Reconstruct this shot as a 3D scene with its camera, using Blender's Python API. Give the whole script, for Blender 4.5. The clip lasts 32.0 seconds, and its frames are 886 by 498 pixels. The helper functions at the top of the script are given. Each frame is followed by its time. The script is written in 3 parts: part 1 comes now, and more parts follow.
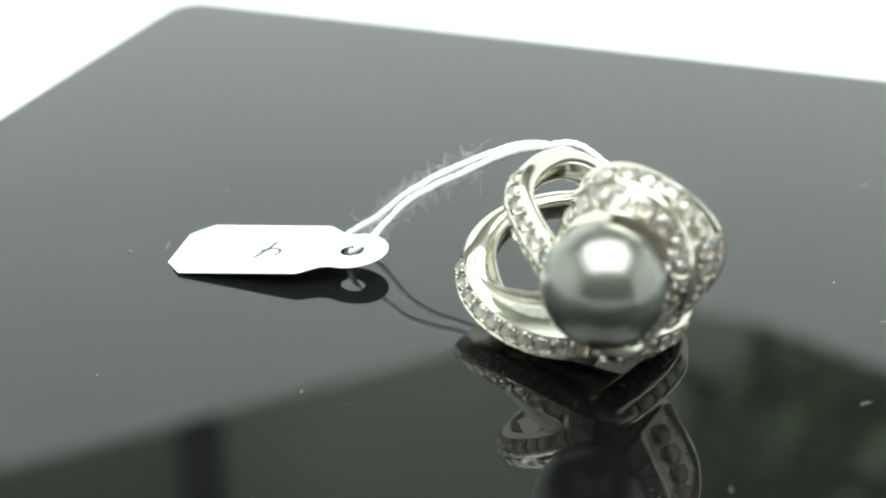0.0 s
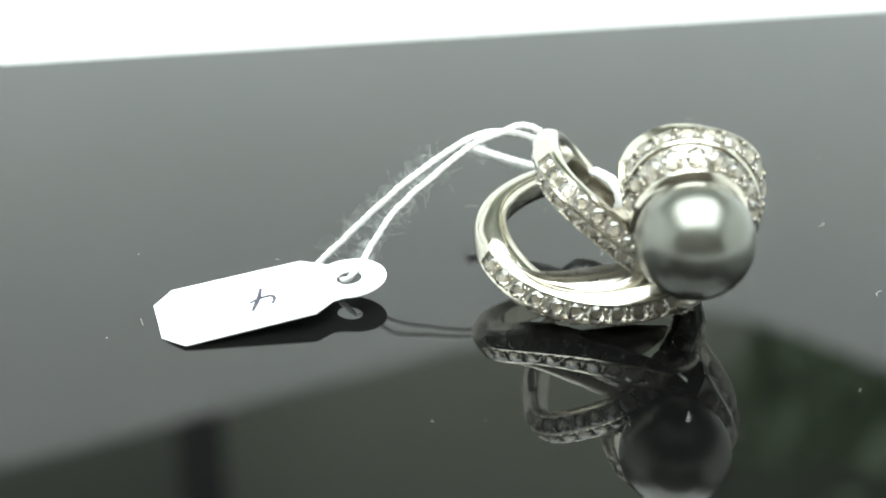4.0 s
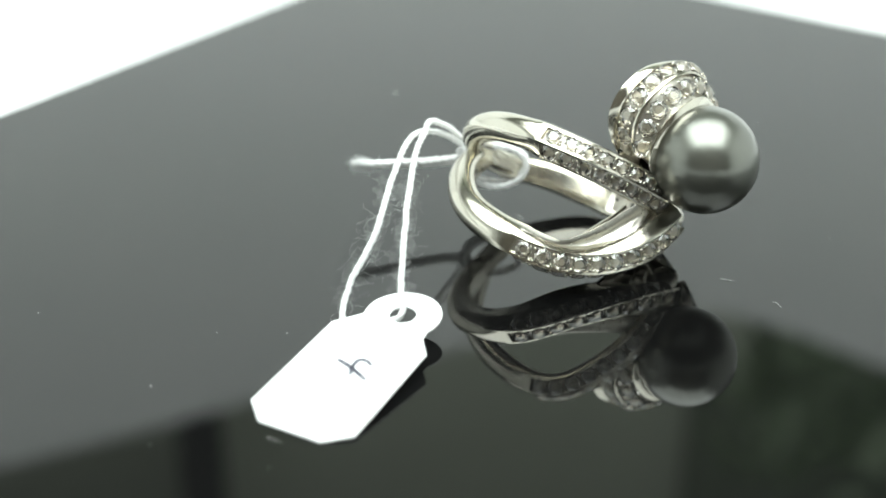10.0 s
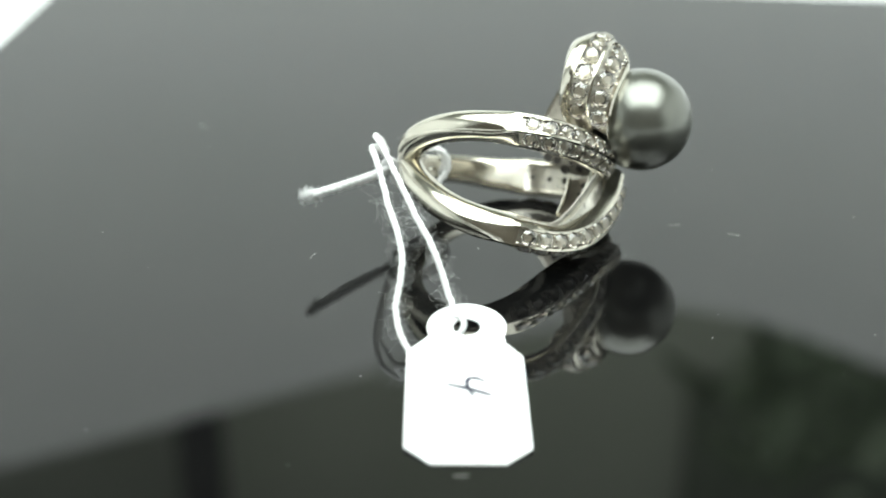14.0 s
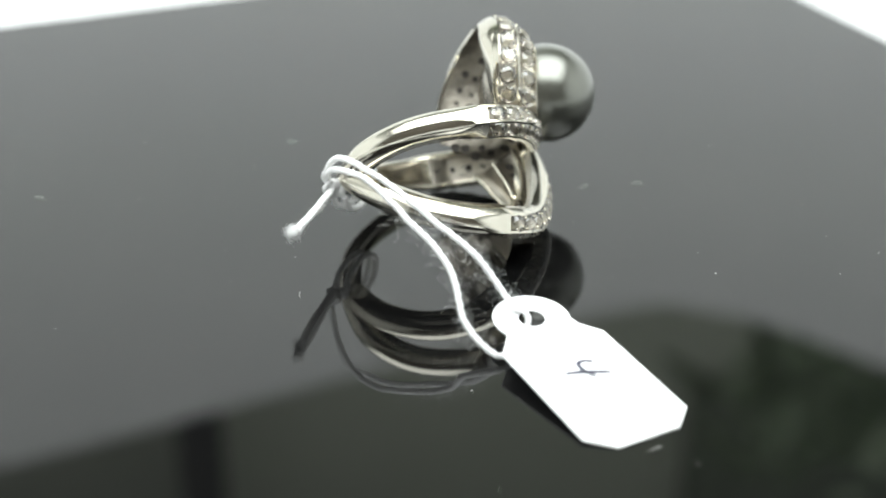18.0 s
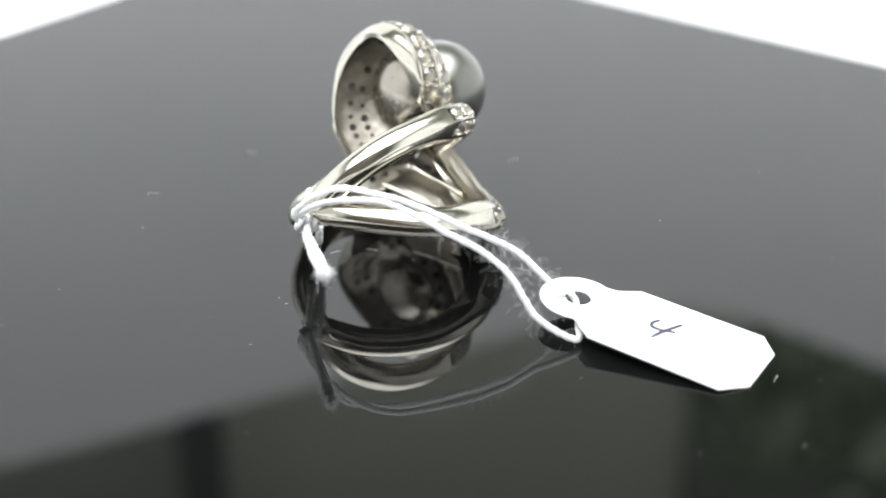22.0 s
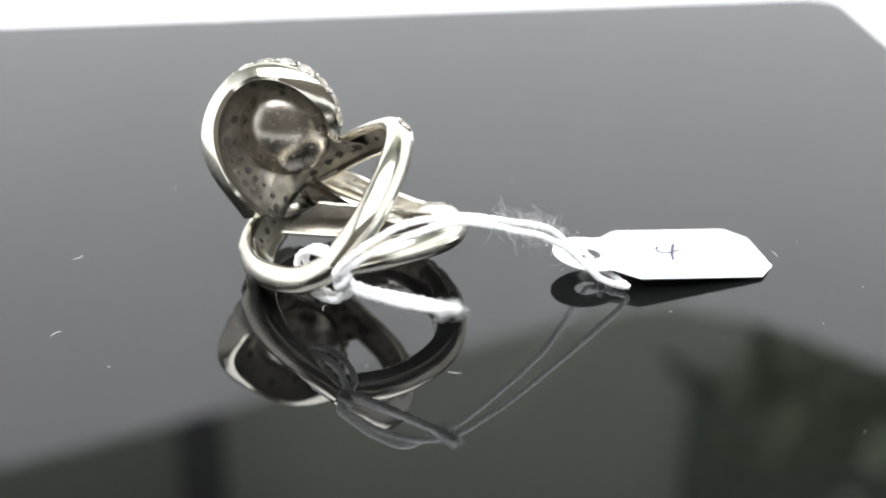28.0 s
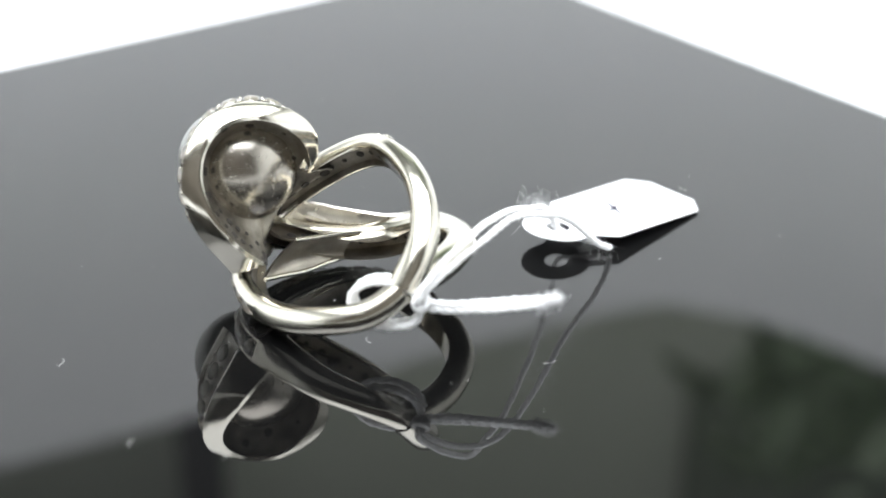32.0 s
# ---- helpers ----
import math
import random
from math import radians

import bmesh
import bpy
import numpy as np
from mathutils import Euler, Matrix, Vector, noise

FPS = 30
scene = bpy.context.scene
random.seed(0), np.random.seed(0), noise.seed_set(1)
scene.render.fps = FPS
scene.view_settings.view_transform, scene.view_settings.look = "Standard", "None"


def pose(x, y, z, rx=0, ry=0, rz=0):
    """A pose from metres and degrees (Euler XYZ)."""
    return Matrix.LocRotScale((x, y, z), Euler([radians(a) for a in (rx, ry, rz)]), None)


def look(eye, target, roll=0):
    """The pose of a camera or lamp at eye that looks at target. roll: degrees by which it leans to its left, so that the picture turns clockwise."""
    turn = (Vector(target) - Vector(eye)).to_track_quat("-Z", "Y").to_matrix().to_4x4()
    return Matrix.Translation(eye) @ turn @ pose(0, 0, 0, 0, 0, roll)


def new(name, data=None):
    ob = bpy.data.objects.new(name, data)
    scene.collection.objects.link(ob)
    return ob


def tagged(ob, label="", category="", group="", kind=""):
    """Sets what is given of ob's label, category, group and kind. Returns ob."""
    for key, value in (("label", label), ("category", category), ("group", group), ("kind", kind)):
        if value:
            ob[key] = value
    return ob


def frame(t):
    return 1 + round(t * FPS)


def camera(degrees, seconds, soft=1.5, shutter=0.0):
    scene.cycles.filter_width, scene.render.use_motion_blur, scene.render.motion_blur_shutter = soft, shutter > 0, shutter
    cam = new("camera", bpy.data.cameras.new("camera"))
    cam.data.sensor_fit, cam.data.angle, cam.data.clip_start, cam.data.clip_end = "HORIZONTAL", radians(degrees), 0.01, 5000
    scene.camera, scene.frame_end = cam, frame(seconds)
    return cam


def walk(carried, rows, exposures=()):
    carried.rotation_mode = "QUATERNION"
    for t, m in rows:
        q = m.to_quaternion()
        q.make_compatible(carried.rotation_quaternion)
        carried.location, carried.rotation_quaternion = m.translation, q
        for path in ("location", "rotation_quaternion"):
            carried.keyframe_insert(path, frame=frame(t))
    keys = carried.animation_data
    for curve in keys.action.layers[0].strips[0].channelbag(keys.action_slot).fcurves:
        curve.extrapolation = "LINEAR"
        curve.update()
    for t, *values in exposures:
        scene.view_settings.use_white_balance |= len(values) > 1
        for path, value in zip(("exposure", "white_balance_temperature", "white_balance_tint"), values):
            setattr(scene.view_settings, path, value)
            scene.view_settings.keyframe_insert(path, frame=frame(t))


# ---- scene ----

# A pearl ring with a paper tag turns slowly on a black glossy board; the camera stands almost still.
MM = 0.001

# ---- camera ----
cam = camera(33.27, 32.0, soft=1.8)
EYE = Vector((0.0, -0.13217, 0.07298))
YAW, PITCH, ROLL = radians(-1.184), radians(27.676), -0.3215
# the hand-steadied camera nods by about a tenth of a degree at two places
NOD = [(0.0, 0.07), (0.5, 0.10), (1.0, 0.13), (1.5, 0.11), (2.0, 0.06), (3.0, 0.02), (5.5, 0.0), (15.0, 0.0), (22.5, 0.0), (23.5, 0.04), (24.0, 0.08), (24.5, 0.10), (25.0, 0.12), (25.5, 0.11), (27.5, 0.05), (28.5, 0.0), (32.0, 0.0)]


def view(nod):
    p = PITCH - radians(nod)
    aim = Vector((math.sin(YAW) * math.cos(p), math.cos(YAW) * math.cos(p), -math.sin(p)))
    return look(EYE, EYE + aim, -ROLL)


GRADE = [(0.0, 0.12, 6350, 3.5), (3.0, 0.09, 6350, 3.5), (7.0, 0.08, 6350, 3.5), (9.0, -0.10, 6350, 3.5), (12.0, -0.30, 6400, 3.5), (14.0, -0.26, 6400, 4.0),
         (17.0, -0.24, 6400, 8.0), (20.0, -0.17, 6400, 13.0), (22.0, -0.07, 6350, 15.0), (24.0, 0.06, 6350, 15.5), (28.0, 0.2, 6350, 16.5), (32.0, 0.19, 6250, 15.0)]
walk(cam, [(t, view(nod)) for t, nod in NOD], GRADE)
cam.data.dof.use_dof = True
cam.data.dof.focus_distance = 0.147
cam.data.dof.aperture_fstop = 18.0

# ---- light ----
world = bpy.data.worlds.new("room_air")
world.use_nodes = True
world.node_tree.nodes["Background"].inputs["Color"].default_value = (0.80, 0.86, 0.84, 1)
world.node_tree.nodes["Background"].inputs["Strength"].default_value = 0.25
scene.world = world


def area_lamp(name, eye, target, sx, sy, watts, color):
    data = bpy.data.lights.new(name, "AREA")
    data.shape, data.size, data.size_y, data.energy, data.color = "RECTANGLE", sx, sy, watts, color
    ob = new(name, data)
    ob.matrix_world = look(eye, target)
    return ob


area_lamp("softbox_lamp", (0.0, -0.25, 0.95), (0.0, -0.25, 0.0), 1.6, 1.0, 12.5, (0.96, 1.0, 0.98))
area_lamp("ceiling_lamp", (0.0, -0.2, 2.16), (0.0, -0.2, 0.0), 2.6, 2.6, 108.0, (0.96, 1.0, 0.985))


# ---- materials ----
def material(name):
    m = bpy.data.materials.new(name)
    m.use_nodes = True
    return m, m.node_tree, m.node_tree.nodes["Principled BSDF"]


def put(b, **values):
    for key, value in values.items():
        b.inputs[key.replace("_", " ")].default_value = value


def noise_node(tree, scale, detail=4.0, rough=0.55):
    co = tree.nodes.new("ShaderNodeTexCoord")
    n = tree.nodes.new("ShaderNodeTexNoise")
    n.inputs["Scale"].default_value, n.inputs["Detail"].default_value, n.inputs["Roughness"].default_value = scale, detail, rough
    tree.links.new(co.outputs["Object"], n.inputs["Vector"])
    return n


def ramp(tree, source, stops):
    r = tree.nodes.new("ShaderNodeValToRGB")
    while len(r.color_ramp.elements) < len(stops):
        r.color_ramp.elements.new(0.5)
    for el, (pos, col) in zip(r.color_ramp.elements, stops):
        el.position, el.color = pos, (*col, 1)
    tree.links.new(source, r.inputs["Fac"])
    return r.outputs["Color"]


def grey(v):
    return (v, v, v)


def bump(tree, b, source, strength, distance):
    n = tree.nodes.new("ShaderNodeBump")
    n.inputs["Strength"].default_value, n.inputs["Distance"].default_value = strength, distance
    tree.links.new(source, n.inputs["Height"])
    tree.links.new(n.outputs["Normal"], b.inputs["Normal"])


def simple(name, low, high, scale, rough, metal=0.0, rough_var=0.0, relief=0.0, depth=0.0001, fine=None):
    m, tree, b = material(name)
    n = noise_node(tree, scale)
    tree.links.new(ramp(tree, n.outputs["Fac"], [(0.3, low), (0.7, high)]), b.inputs["Base Color"])
    b.inputs["Metallic"].default_value = metal
    b.inputs["Roughness"].default_value = rough
    if rough_var:
        n2 = noise_node(tree, fine or scale * 6)
        tree.links.new(ramp(tree, n2.outputs["Fac"], [(0.3, grey(rough - rough_var)), (0.7, grey(rough + rough_var))]), b.inputs["Roughness"])
    if relief:
        n3 = noise_node(tree, fine or scale * 6)
        bump(tree, b, n3.outputs["Fac"], relief, depth)
    return m


POLISHED = simple("white_gold", (0.68, 0.645, 0.555), (0.77, 0.735, 0.645), 250, 0.15, 1.0, 0.04, 0.12, 0.00003, 900)
# unpolished inner sides, base colour also darkened for the shade in the hollows
INNER = simple("shaded_unpolished_gold", (0.17, 0.155, 0.130), (0.40, 0.37, 0.315), 420, 0.42, 1.0, 0.10, 0.8, 0.00012, 1600)
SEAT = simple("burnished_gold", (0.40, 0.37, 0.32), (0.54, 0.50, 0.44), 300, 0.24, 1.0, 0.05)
BRUSHED = simple("brushed_gold", (0.56, 0.53, 0.47), (0.72, 0.69, 0.62), 500, 0.32, 1.0, 0.07, 0.25, 0.00004, 2500)
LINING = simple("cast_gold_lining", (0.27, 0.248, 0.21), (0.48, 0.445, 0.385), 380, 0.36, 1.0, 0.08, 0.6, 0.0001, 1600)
# near-black colour standing for the shade inside the drilled holes
HOLE_SHADE = simple("drill_hole_shade", (0.018, 0.015, 0.012), (0.045, 0.038, 0.03), 900, 0.7, 0.0)
CARD = simple("white_card", (0.80, 0.80, 0.81), (0.85, 0.85, 0.85), 300, 0.7, 0.0, 0.0, 0.15, 0.00002, 6000)
INK = simple("pencil_ink", (0.03, 0.03, 0.05), (0.08, 0.08, 0.11), 3000, 0.6)
YARN = simple("white_cotton", (0.82, 0.82, 0.81), (0.90, 0.90, 0.90), 1500, 0.9, 0.0, 0.0, 0.6, 0.00006, 9000)
DUST = simple("pale_dust", (0.6, 0.6, 0.58), (0.8, 0.8, 0.78), 900, 0.9)
TABLE = simple("white_tabletop", (0.53, 0.54, 0.54), (0.58, 0.58, 0.58), 12, 0.5, 0.0, 0.05, 0.05, 0.0002, 300)
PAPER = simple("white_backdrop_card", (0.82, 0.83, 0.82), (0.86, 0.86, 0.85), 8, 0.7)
ROOM = simple("olive_grey_wall", (0.65, 0.69, 0.57), (0.73, 0.77, 0.65), 2.5, 0.8)
PLAIN = simple("pale_grey_wall", (0.66, 0.68, 0.66), (0.72, 0.73, 0.71), 2.0, 0.8)
DARK = simple("dark_cabinet", (0.145, 0.185, 0.122), (0.20, 0.245, 0.168), 3.0, 0.7)
LEAF = simple("green_leaf", (0.40, 0.52, 0.34), (0.56, 0.66, 0.47), 6.0, 0.6)
PANEL = simple("dull_green_panel", (0.40, 0.43, 0.355), (0.47, 0.50, 0.42), 3.0, 0.7)
# unseen wall and floor: brown stands in for the operator's dark reflection
BROWN = simple("dark_brown_stand_in", (0.08, 0.070, 0.058), (0.145, 0.128, 0.108), 1.2, 0.8)
BLACK = simple("black_post_paint", (0.004, 0.004, 0.004), (0.008, 0.008, 0.008), 5.0, 0.6)

put(YARN.node_tree.nodes["Principled BSDF"], Subsurface_Weight=1.0, Subsurface_Radius=(1.0, 1.0, 1.0), Subsurface_Scale=0.0015)

BOARD, tree, b = material("black_gloss_acrylic")
n = noise_node(tree, 40)
tree.links.new(ramp(tree, n.outputs["Fac"], [(0.3, grey(0.0025)), (0.7, grey(0.0042))]), b.inputs["Base Color"])
n = noise_node(tree, 700, 6)
tree.links.new(ramp(tree, n.outputs["Fac"], [(0.35, grey(0.012)), (0.8, grey(0.035))]), b.inputs["Roughness"])
put(b, IOR=1.6)

PEARL, tree, b = material("dark_pearl")
n = noise_node(tree, 130, 3)
tree.links.new(ramp(tree, n.outputs["Fac"], [(0.3, (0.142, 0.146, 0.124)), (0.7, (0.185, 0.188, 0.162))]), b.inputs["Base Color"])
put(b, Metallic=0.80, Roughness=0.30, Coat_Weight=1.0, Coat_Roughness=0.20, Coat_IOR=1.6)
n = noise_node(tree, 1500, 3)
bump(tree, b, n.outputs["Fac"], 0.08, 0.00003)

GEM, tree, b = material("pale_brown_diamond")
put(b, Base_Color=(0.80, 0.755, 0.67, 1), Roughness=0.03, IOR=2.2, Transmission_Weight=1.0)


# ---- mesh helpers ----
def part(name, mesh_data, mat, parent, label="", mats=()):
    if isinstance(mesh_data, bmesh.types.BMesh):
        me = bpy.data.meshes.new(name)
        mesh_data.to_mesh(me)
        mesh_data.free()
    else:
        me = mesh_data
    if not me.materials:
        me.materials.append(mat)
        for extra in mats:
            me.materials.append(extra)
    ob = new(name, me)
    if parent is not None:
        ob.parent = parent
    if label:
        tagged(ob, label)
    return ob


def mesh_of(name, verts, faces, base=(0, 0, 0), angle=40):
    """A mesh from places in millimetres, moved so that base is its origin."""
    me = bpy.data.meshes.new(name)
    off = np.array(base, float)
    me.from_pydata([tuple((np.array(v, float) - off) * MM) for v in verts], [], faces)
    bm = bmesh.new()
    bm.from_mesh(me)
    bmesh.ops.recalc_face_normals(bm, faces=bm.faces[:])
    bm.to_mesh(me)
    bm.free()
    me.polygons.foreach_set("use_smooth", [True] * len(me.polygons))
    me.set_sharp_from_angle(angle=radians(angle))
    return me


def spline(ctrl, n):
    """A smooth curve through ctrl, n places at even steps."""
    c = np.array(ctrl, float)
    q = np.vstack([2 * c[0] - c[1], c, 2 * c[-1] - c[-2]])
    out = []
    for i in range(len(c) - 1):
        p0, p1, p2, p3 = q[i:i + 4]
        t = np.linspace(0, 1, 40, endpoint=False)[:, None]
        out.append(0.5 * (2 * p1 + (p2 - p0) * t + (2 * p0 - 5 * p1 + 4 * p2 - p3) * t ** 2 + (3 * p1 - p0 - 3 * p2 + p3) * t ** 3))
    d = np.vstack(out + [c[-1:]])
    s = np.concatenate([[0], np.cumsum(np.linalg.norm(np.diff(d, axis=0), axis=1))])
    u = np.linspace(0, s[-1], n)
    return np.stack([np.interp(u, s, d[:, k]) for k in range(3)], 1)


def spline_param(ctrl, n):
    """The same with even steps from control place to control place."""
    c = np.array(ctrl, float)
    q = np.vstack([2 * c[0] - c[1], c, 2 * c[-1] - c[-2]])
    out = []
    for u in np.linspace(0, len(c) - 1, n):
        i = min(int(u), len(c) - 2)
        t = u - i
        p0, p1, p2, p3 = q[i:i + 4]
        out.append(0.5 * (2 * p1 + (p2 - p0) * t + (2 * p0 - 5 * p1 + 4 * p2 - p3) * t ** 2 + (3 * p1 - p0 - 3 * p2 + p3) * t ** 3))
    return np.array(out)


def unit(v):
    return v / np.maximum(np.linalg.norm(v, axis=-1, keepdims=True), 1e-9)


def loft(rows, close=True, cap=True):
    """Faces between rows of places; each row is a closed outline."""
    n, k = len(rows), len(rows[0])
    verts = [p for r in rows for p in r]
    faces = []
    for i in range(n - 1):
        for j in range(k if close else k - 1):
            j2 = (j + 1) % k
            faces.append((i * k + j, i * k + j2, (i + 1) * k + j2, (i + 1) * k + j))
    if cap and close:
        faces.append(tuple(range(k)))
        faces.append(tuple((n - 1) * k + j for j in range(k)))
    return verts, faces


def tube(pts, radius, sides=10, lobes=0, twist=0.0, taper=None):
    """A round or twisted-yarn tube along places in millimetres."""
    p = np.array(pts, float)
    t = unit(np.gradient(p, axis=0))
    ref = np.array((0.31, 0.2, 0.93))
    u = ref - t[0] * (ref @ t[0])
    rows, s = [], 0.0
    for i in range(len(p)):
        u = u - t[i] * (u @ t[i])
        u = u / np.linalg.norm(u)
        v = np.cross(t[i], u)
        if i:
            s += np.linalg.norm(p[i] - p[i - 1])
        r0 = radius if taper is None else radius * taper[i]
        row = []
        for j in range(sides):
            a = 2 * math.pi * j / sides
            r = r0 * (1 + (0.13 * math.cos(lobes * (a - twist * s)) if lobes else 0))
            row.append(p[i] + r * (math.cos(a) * u + math.sin(a) * v))
        rows.append(row)
    return loft(rows)


def empty(name, base, label, category):
    ob = new(name)
    ob.empty_display_size = 0.005
    ob.location = Vector(base) * MM
    return tagged(ob, label, category)


# ---- the room round the table ----
def box_part(name, lo, hi, mat, bevel=0.0):
    bm = bmesh.new()
    bmesh.ops.create_cube(bm, size=1.0)
    for v in bm.verts:
        v.co = Vector([lo[k] + (v.co[k] + 0.5) * (hi[k] - lo[k]) for k in range(3)])
    if bevel:
        bmesh.ops.bevel(bm, geom=bm.edges[:], offset=bevel, segments=2, affect="EDGES")
    return part(name, bm, mat, None)


FLOOR_Z = -0.75
# south wall and floor are out of view, kept dark to deepen the pearl's reflections
for name, lo, hi, mat in (("floor", (-2.2, -2.2, FLOOR_Z - 0.05), (2.2, 2.4, FLOOR_Z), BROWN),
                          ("ceiling", (-2.2, -2.2, 2.2), (2.2, 2.4, 2.3), PLAIN),
                          ("wall_north", (-2.2, 2.2, FLOOR_Z), (2.2, 2.4, 2.2), ROOM),
                          ("wall_south", (-2.2, -2.2, FLOOR_Z), (2.2, -2.0, 2.2), BROWN),
                          ("wall_east", (2.0, -2.0, FLOOR_Z), (2.2, 2.2, 2.2), PLAIN),
                          ("wall_west", (-2.2, -2.0, FLOOR_Z), (-2.0, 2.2, 2.2), PLAIN)):
    tagged(box_part(name, lo, hi, mat), kind="structure")

BOARD_T = 4.0
table = empty("white_table", (0, 250, -BOARD_T), "plain white table under the black board", "table")


def slab(name, lo, hi, mat, parent, bevel):
    ob = box_part(name, lo, hi, mat, bevel)
    ob.parent = parent
    ob.matrix_parent_inverse = Matrix.Translation(-parent.location)
    return ob


TZ = -BOARD_T * MM
slab("tabletop", (-0.8, -0.60, TZ - 0.03), (0.8, 0.80, TZ), TABLE, table, 0.004)
for sx in (-0.74, 0.68):
    for sy in (-0.56, 0.68):
        slab("leg", (sx, sy, FLOOR_Z), (sx + 0.06, sy + 0.06, TZ - 0.03), TABLE, table, 0.003)


# white card standing behind the board, its top edge falling from both sides to a shallow dip
def backdrop():
    verts, faces = [], []
    xs = np.linspace(-0.75, 0.75, 61)
    for x in xs:
        top = 0.385 + (0.33 if x < 0.145 else 0.46) * math.sqrt((x - 0.145) ** 2 + 0.045 ** 2)
        for y, z in ((0.70, TZ), (0.70, top), (0.706, top), (0.706, TZ)):
            verts.append((x, y, z))
    k = 4
    for i in range(len(xs) - 1):
        for j in range(k):
            j2 = (j + 1) % k
            faces.append((i * k + j, i * k + j2, (i + 1) * k + j2, (i + 1) * k + j))
    faces += [(0, 1, 2, 3), tuple(len(verts) - 4 + j for j in range(4))]
    me = mesh_of("white_card_backdrop", [np.array(v) * 1000 for v in verts], faces, (0, 700, TZ * 1000))
    ob = part("white_card_backdrop", me, PAPER, None)
    ob.location = (0, 0.70, TZ)
    tagged(ob, "white card standing upright behind the board", "backdrop", "white cards round the table")


backdrop()


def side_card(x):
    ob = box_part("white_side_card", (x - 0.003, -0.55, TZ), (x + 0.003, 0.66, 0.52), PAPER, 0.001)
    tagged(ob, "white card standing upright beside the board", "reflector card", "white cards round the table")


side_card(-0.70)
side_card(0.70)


def dark_things():
    post = box_part("black_post", (-0.497, 1.95, FLOOR_Z), (-0.420, 1.975, 2.2), BLACK, 0.006)
    tagged(post, "slim black post standing before the wall", "post")
    tagged(box_part("wall_panel", (-1.9, 2.17, FLOOR_Z), (-0.50, 2.198, 2.15), PANEL), "dull dark green panel on the wall", "panel", kind="structure")
    cab = empty("wall_cabinet", (1000, 2170, 1415), "shallow dark green cabinet hung high on the olive wall", "cabinet")
    slab("body", (0.412, 2.155, 1.415), (1.6, 2.198, 2.15), DARK, cab, 0.006)
    for x0 in (0.417, 1.01):
        slab("door", (x0, 2.14, 1.425), (x0 + 0.575, 2.154, 2.14), DARK, cab, 0.004)


def plant():
    rnd = random.Random(11)
    ob = empty("potted_plant", (640, 1900, FLOOR_Z * 1000), "tall broad green house plant in a black pot", "plant")
    base = np.array((640.0, 1900.0, FLOOR_Z * 1000))
    rows = []
    for r, z in ((120, 0), (150, 260), (165, 300), (150, 300), (140, 270)):
        rows.append([base + (r * math.cos(q), r * math.sin(q), z) for q in np.linspace(0, 2 * math.pi, 24, endpoint=False)])
    v, f = loft(rows)
    part("pot", mesh_of("pot", v, f, base), BLACK, ob)
    v, f = tube([base + p for p in ((0, 0, 200), (8, 5, 700), (-10, 0, 1200), (5, 10, 2000))], 16, 8)
    part("stem", mesh_of("stem", v, f, base), LEAF, ob)
    for k in range(150):
        c = base + np.array((rnd.uniform(-210, 240), rnd.gauss(0, 60), rnd.uniform(1650, 2120)))
        d = unit(np.array((rnd.gauss(0, 1), rnd.gauss(0, 1), rnd.gauss(-0.3, 0.6))))
        side = unit(np.cross(d, (0.1, 0.2, 1.0)))
        ln, wd = rnd.uniform(80, 140), rnd.uniform(22, 40)
        verts, faces = [], []
        for i in range(7):
            h = i / 6
            mid = c + d * ln * h + np.array((0, 0, -60 * h * h))
            w = wd * math.sin(math.pi * (0.08 + 0.9 * h))
            verts += [mid - side * w, mid + np.array((0, 0, -6.0)), mid + side * w]
            if i:
                n0 = 3 * i
                faces += [(n0 - 3, n0 - 2, n0 + 1, n0), (n0 - 2, n0 - 1, n0 + 2, n0 + 1)]
        part("leaf", mesh_of("leaf", verts, faces, base), LEAF, ob)


dark_things()
plant()


# ---- the black board ----
def rounded_board():
    a = radians(-12.0)
    ex, ey = np.array((math.cos(a), math.sin(a), 0)), np.array((-math.sin(a), math.cos(a), 0))
    c0 = np.array((-85.2, -53.2, 0.0)) - ex * 0.7
    w, h, r = 158.2, 167.0, 5.0
    ring = []
    for cx, cy, a0 in ((w - r, r, -90), (w - r, h - r, 0), (r, h - r, 90), (r, r, 180)):
        for k in range(9):
            t = radians(a0 + 90 * k / 8)
            # the board is cut a little wider at one end
            ring.append((cx, cy + (cy / h - 0.5) * 2 * (0.75 * cx / w - 0.3), math.cos(t), math.sin(t)))
    rows = []
    for inset, z in ((0.35, -BOARD_T), (0, -BOARD_T + 0.35), (0, -0.35), (0.12, -0.1), (0.35, 0.0)):
        rows.append([c0 + ex * (cx + (r - inset) * dx) + ey * (cy + (r - inset) * dy) + np.array((0, 0, z)) for cx, cy, dx, dy in ring])
    verts, faces = loft(rows)
    return mesh_of("panel", verts, faces, (0, 0, -BOARD_T), 8)


board = empty("display_board", (0, 0, -BOARD_T), "square black glossy acrylic board with rounded corners", "board")
part("panel", rounded_board(), BOARD, board)


